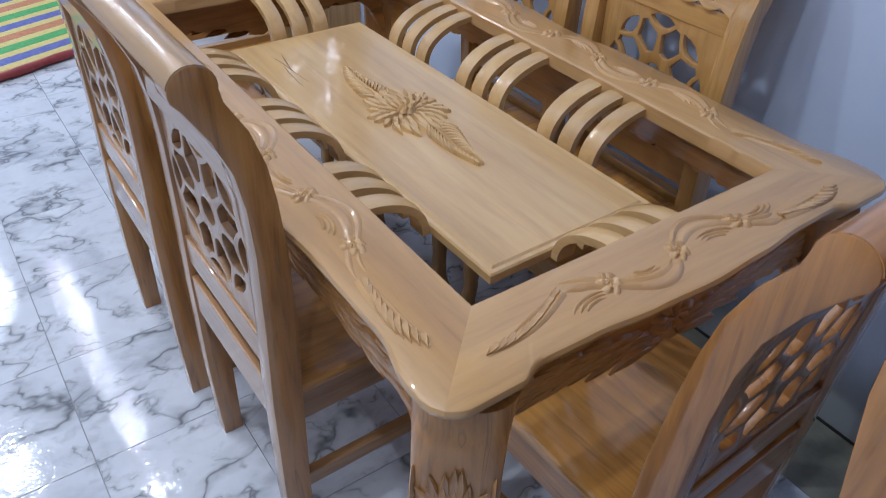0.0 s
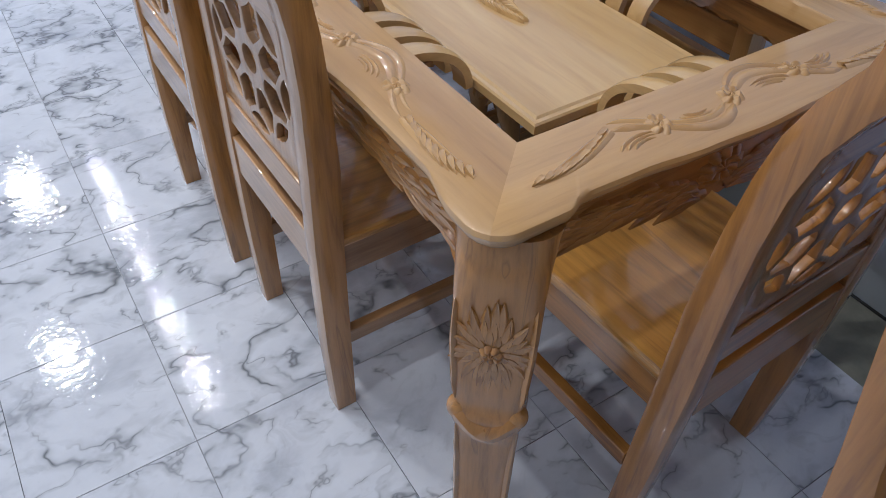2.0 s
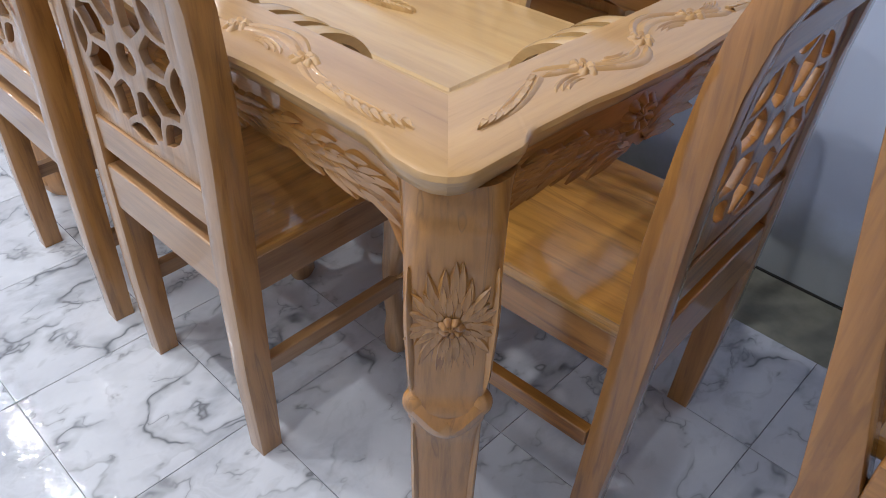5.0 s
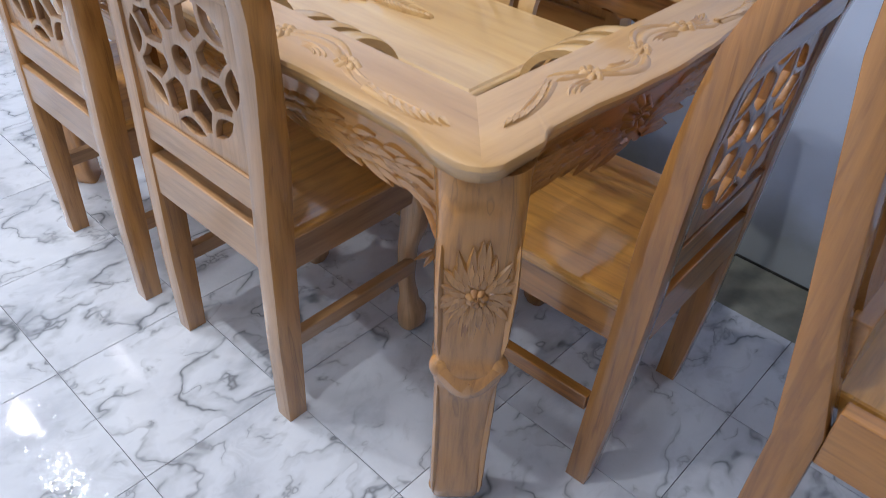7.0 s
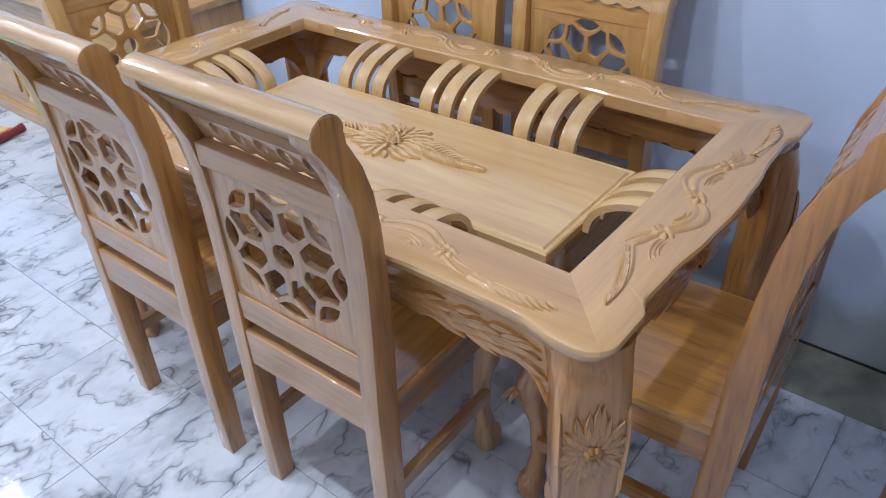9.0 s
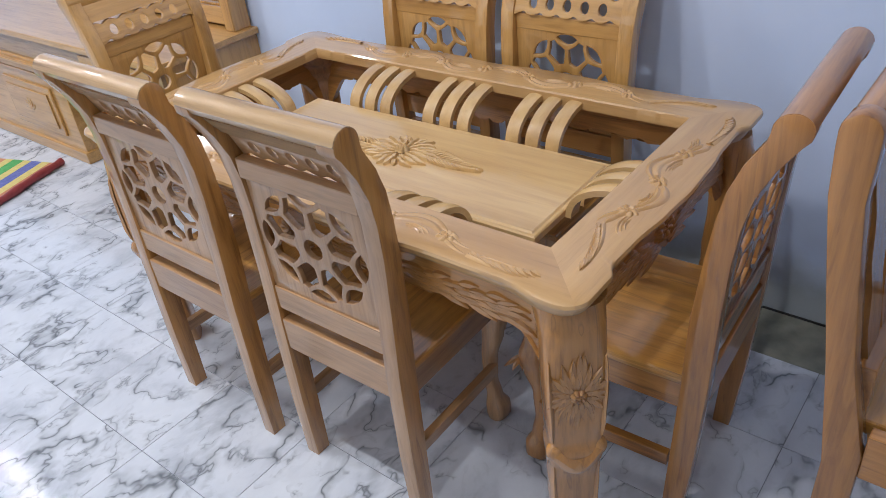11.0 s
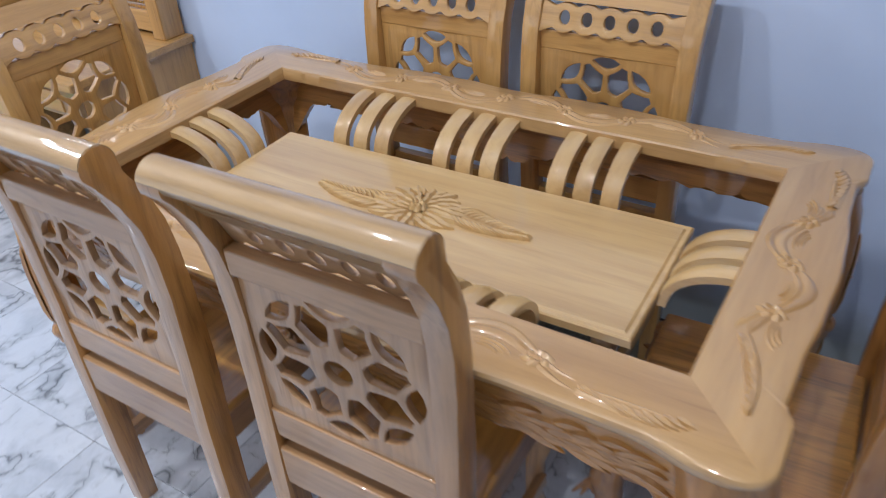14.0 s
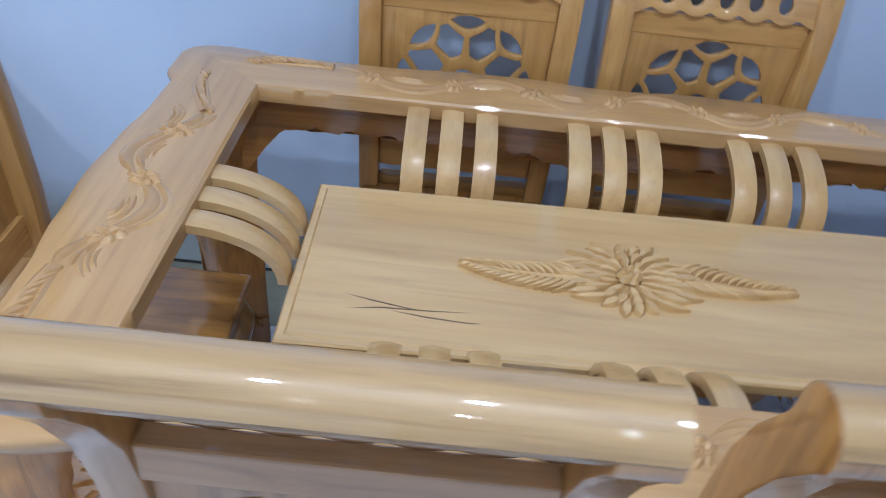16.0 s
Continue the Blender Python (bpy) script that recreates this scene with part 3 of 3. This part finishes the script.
for half, other, ihalf, iother, rows, rots, grain in ((HX, HY, IX, IY, LONG_SIDE, (0, 180), "x"), (HY, HX, IY, IX, SHORT_SIDE, (90, 270), "y")):
    for rot in rots:
        rail = make_rail(half, other, ihalf, iother, rows, rot, grain)
        scroll_carving(rail, half, other, iother, rot, grain)
        make_apron(half, other, rows, rot, grain)

# legs: rows of height, front face along the diagonal, half width, depth
LEG = [(0.0, 0.126, 0.034, 0.055), (0.02, 0.140, 0.043, 0.066), (0.05, 0.147, 0.047, 0.072), (0.10, 0.147, 0.047, 0.072), (0.16, 0.146, 0.047, 0.070), (0.22, 0.147, 0.048, 0.070), (0.29, 0.149, 0.050, 0.072),
       (0.335, 0.155, 0.051, 0.074), (0.352, 0.162, 0.054, 0.082), (0.378, 0.168, 0.056, 0.088), (0.402, 0.160, 0.053, 0.078), (0.457, 0.163, 0.056, 0.076), (0.55, 0.163, 0.059, 0.076), (0.61, 0.160, 0.059, 0.080),
       (0.66, 0.158, 0.061, 0.098), (0.70, 0.151, 0.065, 0.118), (0.7225, 0.146, 0.070, 0.130)]


def leg_value(z, k):
    return lerp([(r[0], r[k]) for r in LEG], z)


def make_leg(sx, sy):
    c = Vector((sx * (IX + 0.006), sy * (IY - 0.006), 0))
    out = Vector((sx, sy, 0)).normalized()
    side = Vector((0, 0, 1)).cross(out)
    bm = bmesh.new()
    rings = []
    for i in range(73):
        z = 0.7225 * i / 72
        f, hw, dp = (leg_value(z, k) for k in (1, 2, 3))
        ring = []
        for k in range(40):
            a = 2 * math.pi * k / 40
            ca, sa = math.cos(a), math.sin(a)
            e = lerp([(0.56, 5.0), (0.7225, 2.4)], z)
            r = (abs(ca) ** e + abs(sa) ** e) ** (-1 / e)
            ring.append(c + out * (f - dp / 2 + dp / 2 * r * ca) + side * hw * r * sa + Vector((0, 0, z)))
        rings.append(ring)
    loft(bm, rings)
    leg = part("leg", bm, WOOD["z"], table, "thick carved leg")
    # raised border along both edges of the front
    for s in (-1, 1):
        for za, zb in ((0.03, 0.34), (0.41, 0.62)):
            bm = bmesh.new()
            line = []
            for i in range(25):
                z = za + (zb - za) * i / 24
                line.append(c + out * (leg_value(z, 1) - leg_value(z, 3) * 0.5 * 0.13) + side * s * 0.89 * leg_value(z, 2) + Vector((0, 0, z)))
            ridge(bm, line, (out + side * s * 0.25).normalized(), [0.0008 + 0.0058 * math.sin(math.pi * i / 24) ** 0.5 for i in range(25)], 0.0075)
            part("border", bm, WOOD["z"], leg)
    # collar with scrolls
    bm = bmesh.new()
    z, arc = 0.370, []
    for i in range(25):
        v = -1 + i / 12
        arc.append(c + out * (leg_value(z, 1) - 0.004 - 0.012 * abs(v) ** 4) + side * v * 0.053 + Vector((0, 0, z - 0.004 - 0.019 * math.cos(v * math.pi * 1.0))))
    ridge(bm, arc, out, [0.017 + 0.009 * math.exp(-((i - 12) / 4.5) ** 2) for i in range(25)], 0.014)
    part("collar", bm, WOOD["z"], leg, "carved collar with a hanging lobe")
    for s in (-1, 1):
        for zz, wide, r in ((0.383, 0.043, 0.018), (0.045, 0.036, 0.013)):
            bm = bmesh.new()
            m = Matrix.Translation(c + out * (leg_value(zz, 1) - 0.019) + side * s * wide + Vector((0, 0, zz)))
            bmesh.ops.create_icosphere(bm, subdivisions=3, radius=r, matrix=m @ Matrix.Diagonal((1, 1, 1.25, 1)))
            part("scroll_knob", bm, WOOD["z"], leg)
    # flower of lobed leaves
    bm = bmesh.new()
    face = Matrix((side, Vector((0, 0, 1)), out)).transposed().to_4x4()
    zc = 0.535
    at = c + out * leg_value(zc, 1) + Vector((0, 0, zc))
    lean = Matrix.Rotation(math.atan((leg_value(0.54, 1) - leg_value(0.44, 1)) / 0.10), 4, "X")
    for row, (count, share, w, h) in enumerate(((24, 1.0, 0.0085, 0.0046), (18, 0.74, 0.0080, 0.0062), (12, 0.50, 0.0074, 0.0074))):
        for k in range(count):
            a = 360 * k / count + 6 * row + 4 * math.sin(k * 1.7)
            sn, cn = math.sin(radians(a)), math.cos(radians(a))
            reach = (1 + 0.10 * math.sin(k * 2.6)) / math.sqrt((cn / 0.057) ** 2 + (sn / (0.100 if sn > 0 else 0.096)) ** 2)
            m = Matrix.Translation(at) @ face @ lean @ Matrix.Rotation(radians(a), 4, "Z") @ Matrix.Translation((0.012, 0, -0.001))
            petal(bm, m, reach * share - 0.012, w, h, 0.3 * math.sin(radians(2 * a)), 6, 1.2)
    blossom(bm, Matrix.Translation(at + out * 0.004) @ face @ lean @ Matrix.Rotation(0.5, 4, "Z"), 0.017, 0.019, 0.007, 7, 0.4)
    part("carved_flower", bm, WOOD["z"], leg, "carved flower with a fan of leaves")


for sx in (-1, 1):
    for sy in (-1, 1):
        make_leg(sx, sy)

# the end towards the dresser reaches out a little further than the other
for ob in table.children_recursive:
    for v in ob.data.vertices:
        if v.co.x < -IX:
            v.co.x = -IX + (v.co.x + IX) * 1.22

# sunken panel with its carving
PX0, PX1, PY0, PY1, PZ = -1.124 - TXC, -0.120 - TXC, 0.120 - TYC, 0.484 - TYC, 0.670
TURNED = Matrix.Rotation(radians(0.9), 4, "Z")
bm = bmesh.new()
rings = []
for inset, z in ((0.012, PZ - 0.024), (0.0, PZ - 0.02), (0.0, PZ - 0.005), (0.003, PZ - 0.002), (0.012, PZ - 0.0035), (0.016, PZ), (0.02, PZ)):
    rings.append([(PX0 + inset, PY0 + inset, z), (PX1 - inset, PY0 + inset, z), (PX1 - inset, PY1 - inset, z), (PX0 + inset, PY1 - inset, z)])
loft(bm, rings)
bm.transform(TURNED)
panel = part("centre_panel", bm, PALE["x"], table, "sunken smooth panel with a carved flower spray")
bm = bmesh.new()
fx, fy = -0.634 - TXC, 0.306 - TYC
for s in (-1, 1):
    n = 13
    spine = [(fx + s * (0.075 + 0.156 * i / n), fy + s * 0.012 * (1 - i / n) - 0.006 * math.sin(3 * i / n), PZ) for i in range(n + 1)]
    ridge(bm, spine, (0, 0, 1), [0.006 - 0.003 * i / n for i in range(n + 1)], 0.009)
    for i in range(n + 1):
        for side in (-1, 1):
            m = Matrix.Translation(spine[i]) @ Matrix.Rotation(radians(90 - 90 * s + side * s * (64 - 2.2 * i)), 4, "Z") @ Matrix.Translation((0.003, 0, 0))
            petal(bm, m, 0.047 * (1 - 0.6 * (i / n) ** 2.2), 0.0062, 0.0145, -0.5 * side * s, 6, 1.1)
for count, begin, ax, ay, w, h, first in ((24, 0.050, 0.120, 0.082, 0.0100, 0.0140, 4), (18, 0.034, 0.092, 0.066, 0.0096, 0.0145, 15), (12, 0.020, 0.060, 0.048, 0.0086, 0.0135, 0)):
    for k in range(count):
        a = 360 * k / count + first
        swing = 0.55 * math.sin(radians(2 * a)) + 0.2 * math.sin(k * 1.9 + first)
        reach = (1 + 0.07 * math.sin(k * 2.4 + first)) / math.hypot(math.cos(radians(a)) / ax, math.sin(radians(a)) / ay)
        m = Matrix.Translation((fx, fy, PZ)) @ Matrix.Rotation(radians(a), 4, "Z") @ Matrix.Translation((begin, 0, 0))
        petal(bm, m, reach - begin, w, h, -swing, 8, 1.5)
blossom(bm, Matrix.Translation((fx, fy, PZ + 0.006)), 0.021, 0.019, 0.016, 6, 1.2)
bm.transform(TURNED)
part("flower_carving", bm, PALE["x"], panel, "raised flower between two fern leaves")
for pts in ([(-1.055, 0.212), (-1.0, 0.200), (-0.95, 0.191), (-0.90, 0.188)], [(-1.05, 0.178), (-0.99, 0.188), (-0.93, 0.190), (-0.83, 0.197)], [(-0.99, 0.186), (-0.93, 0.178), (-0.87, 0.174), (-0.84, 0.176)]):
    bm = bmesh.new()
    ridge(bm, [(x - TXC, y - TYC + 0.004, PZ + 0.0006) for x, y in pts], (0, 0, 1), [0.0006, 0.0021, 0.0017, 0.0005], 0.0008)
    part("dark_streak", bm, STREAK, panel, "dark crack in the grain")


def arc_slat(at, along_x, sign):
    """Bent slat from under the top rail down to the panel's edge."""
    bm = bmesh.new()
    a0, b0 = (IY + 0.012, PY1 + 0.006) if along_x else (IX + 0.012, PX1 + 0.006)
    if sign < 0:
        b0 = -PY0 + 0.006 if along_x else -PX0 + 0.006
    rings = []
    for i in range(15):
        t = math.pi / 2 * i / 14
        ring = []
        for th, half in ((-0.0030, -0.019), (-0.0008, -0.010), (0, 0), (-0.0008, 0.010), (-0.0030, 0.019), (-0.017, 0.019), (-0.017, -0.019)):
            p = a0 - (a0 - b0 + 0.004 + th) * math.sin(t)
            z = 0.662 + (0.088 + th) * math.cos(t) - 0.008 * (t / 1.5708) ** 6
            ring.append((at + half, sign * p, z) if along_x else (sign * p, at + half, z))
        rings.append(ring)
    loft(bm, rings)
    es = [e for e in bm.edges if len(e.link_faces) == 2 and e.calc_face_angle() > 0.8]
    bmesh.ops.bevel(bm, geom=es, offset=0.003, segments=2, affect="EDGES", profile=0.5)
    bm.transform(TURNED)
    part("arched_slat", bm, PALE["y" if along_x else "x"], table, "bent glossy slat holding the panel")


for sign in (-1, 1):
    for centre in (-0.914, -0.634, -0.354):
        for k in (-1, 0, 1):
            arc_slat(centre + 0.060 * k - TXC, True, sign)
    for k in (-1, 0, 1):
        arc_slat(0.318 + 0.058 * k - TYC, False, sign)


# ---- heavy slatted chair standing back to back with the end chair ----
def make_slat_chair():
    c = thing("slatted_chair", "heavy brown wooden chair with a slatted carved back", "chair")
    rear = [(0.0, 0.078), (0.27, 0.082), (0.42, 0.083), (0.63, 0.054), (0.80, 0.026), (0.94, 0.004), (1.02, 0.0)]
    front = [(1.02, 0.058), (0.94, 0.056), (0.8, 0.074), (0.64, 0.098), (0.46, 0.142), (0.3, 0.142), (0.0, 0.134)]
    cap = [(0.029 - 0.029 * math.cos(radians(a)), 1.045 + 0.029 * math.sin(radians(a))) for a in range(0, 181, 20)]
    out = [(x, z) for z, x in rear] + cap + [(x, z) for z, x in front]
    for y in (0.0, 0.46):
        bm = bmesh.new()
        prism(bm, [out], lambda u, v, w, y=y: (u, y + w, v), 0.045, 0.004)
        part("rear_stile", bm, RUSSET["z"], c)
    bm = bmesh.new()
    prism(bm, [[(0.033 + 0.034 * math.cos(a), 1.035 + 0.036 * math.sin(a)) for a in [k * math.pi / 8 for k in range(16)]]], lambda u, v, w: (u, 0.045 + w, v), 0.415)
    part("crest_rail", bm, RUSSET["y"], c)
    part("back_rail", cube(0.098, 0.126, 0.045, 0.46, 0.5055, 0.62), RUSSET["y"], c)
    for k in range(4):
        y = 0.07 + 0.098 * k
        pts = []
        for i in range(25):
            u = i / 24
            pts.append((0.036 + 0.012 * math.sin(u * math.pi * 3) ** 2, u))
        loop = [(y + 0.034 - p, 0.612 + 0.40 * u) for p, u in pts] + [(y + 0.034 + p, 0.612 + 0.40 * u) for p, u in reversed(pts)]
        bm = bmesh.new()
        prism(bm, [loop], lambda u, v, w: (0.09 - (v - 0.6) * 0.15 + w, u, v), 0.018)
        part("back_slat", bm, RUSSET["z"], c)
    part("seat", cube(0.10, 0.56, 0.047, 0.458, 0.475, 0.505, 0.006), AMBER["y"], c)
    for y in (0.004, 0.466):
        part("seat_rail", cube(0.142, 0.54, y, y + 0.03, 0.41, 0.512), RUSSET["x"], c)
        part("front_leg", cube(0.5, 0.545, y, y + 0.04, 0.0, 0.41, 0.004), RUSSET["z"], c)
    c.location = (0.419, 0.078, 0)


make_slat_chair()


# ---- dresser against the back wall ----
def make_dresser():
    c = thing("dresser", "light wooden dresser with a carved drawer front and a mirror", "dresser")
    x0, x1, y0, y1 = -4.3, -2.06, 0.50, WALL_Y - 0.004
    part("dresser_top", cube(x0 - 0.02, x1 + 0.02, y0 - 0.02, y1, 0.60, 0.63, 0.006), GOLD["x"], c)
    part("frieze", cube(x0, x1, y0, y0 + 0.02, 0.50, 0.60), BROWN["x"], c)
    part("side_panel", cube(x1 - 0.022, x1, y0 + 0.021, y1, 0.0, 0.599), GOLD["z"], c)
    part("drawer", cube(x1 - 0.62, x1 - 0.08, y0 - 0.006, y0 + 0.019, 0.515, 0.585), GOLD["x"], c)
    # pedestal
    px = -2.93
    body = part("pedestal", cube(x0, px, y0 - 0.012, y1, 0.02, 0.499, 0.004), GOLD["x"], c)
    bm = bmesh.new()
    for k, (d, z0, z1) in enumerate(((0.018, 0.445, 0.47), (0.026, 0.47, 0.485), (0.014, 0.425, 0.44))):
        box(bm, x0, px + d, y0 - 0.013 - d, y0 - 0.012, z0, z1, 0.004)
    part("moulding", bm, GOLD["x"], body)
    part("plinth", cube(x0, px + 0.012, y0 - 0.026, y0 + 0.06, 0.0, 0.06, 0.004), GOLD["x"], body)
    for a, b in ((px - 0.62, px - 0.13),):
        bm = bmesh.new()
        box(bm, a, b, y0 - 0.024, y0 - 0.012, 0.12, 0.37, 0.005)
        box(bm, a + 0.035, b - 0.035, y0 - 0.032, y0 - 0.024, 0.155, 0.335, 0.004)
        door = part("raised_panel", bm, GOLD["x"], body)
        bm = bmesh.new()
        for k in range(5):
            m = Matrix.Translation(((a + b) / 2, y0 - 0.031, 0.225)) @ Matrix.Rotation(radians(90), 4, "X") @ Matrix.Rotation(radians(20 + 35 * k), 4, "Z")
            petal(bm, m, 0.06, 0.009, 0.008, 0.3)
        part("carved_leaf", bm, GOLD["x"], door)
    # mirror in its frame
    z0 = 0.63
    part("mirror_post", cube(x1 - 0.07, x1 - 0.01, y1 - 0.10, y1 - 0.01, z0, 2.0, 0.004), GOLD["z"], c)
    part("mirror_post", cube(x1 - 0.93, x1 - 0.87, y1 - 0.10, y1 - 0.01, z0, 2.0, 0.004), GOLD["z"], c)
    part("mirror_rail", cube(x1 - 0.87, x1 - 0.07, y1 - 0.07, y1 - 0.02, z0 + 0.01, z0 + 0.085, 0.006), GOLD["x"], c)
    part("mirror_rail", cube(x1 - 0.87, x1 - 0.07, y1 - 0.07, y1 - 0.02, 1.92, 1.99, 0.006), GOLD["x"], c)
    part("mirror_glass", cube(x1 - 0.87, x1 - 0.07, y1 - 0.04, y1 - 0.03, z0 + 0.085, 1.92, 0), MIRROR, c, "tall mirror glass")
    bm = bmesh.new()
    for i in range(60):
        bmesh.ops.create_icosphere(bm, subdivisions=1, radius=0.0065, matrix=Matrix.Translation((x1 - 0.865 + 0.79 * i / 59, y1 - 0.062, z0 + 0.094)))
    part("beading", bm, AMBER["x"], c, "row of small carved beads")


make_dresser()


# ---- striped mat ----
def make_mat():
    c = thing("striped_mat", "woven straw mat with coloured stripes and a rolled dark red edge", "mat")
    order = ["brown", "yellow", "blue", "yellow", "green", "yellow"]
    x = 0.0
    for k in range(24):
        colour = order[k % 6]
        w = 0.05 if colour == "yellow" else 0.068
        bm = cube(x - w, x, -0.95, 0.36, 0.001, 0.0062, 0.0012)
        part("stripe", bm, MAT_COLOURS[colour], c, colour + " straw stripe")
        x -= w
    bm = bmesh.new()
    rings = []
    for i in range(40):
        y = -0.95 + 1.31 * i / 39
        r = 0.018 + 0.002 * math.sin(i * 1.3)
        rings.append([(0.012 + r * math.cos(a) + 0.003 * math.sin(i * 0.7), y, 0.019 + r * math.sin(a)) for a in [j * math.pi / 6 for j in range(12)]])
    loft(bm, rings)
    part("rolled_edge", bm, MAT_RED, c, "rolled dark red edge")
    c.matrix_basis = pose(-2.955, 0.06, 0, 0, 0, 19)


make_mat()

# ---- floor tiles ----
tile_mesh = None
rest = bmesh.new()
i0, i1 = math.ceil((X_LEFT - TX0) / TX), math.floor((X_RIGHT - TX0) / TX)
for i in range(i0, i1):
    for j in range(math.ceil((Y_FRONT - TY0) / TY), 3):
        x, y = TX0 + i * TX, TY0 + j * TY
        near = -4.0 < x < 1.1 and -1.5 < y
        if near:
            if tile_mesh is None:
                t0 = part("tile", cube(0.0007, TX - 0.0007, 0.0007, TY - 0.0007, -0.02, 0.0, 0.0005), TILE, floor)
                tile_mesh = t0.data
            else:
                t0 = new("tile", tile_mesh)
                t0.parent = floor
            t0.location = (x, y, 0)
        else:
            g = bmesh.ops.create_cube(rest, size=1, matrix=Matrix.Translation((x + TX / 2, y + TY / 2, -0.01)) @ Matrix.Diagonal((TX - 0.0022, TY - 0.0022, 0.02, 1)))
ob = part("tiles", rest, TILE, floor)
ob["kind"] = "stuff"
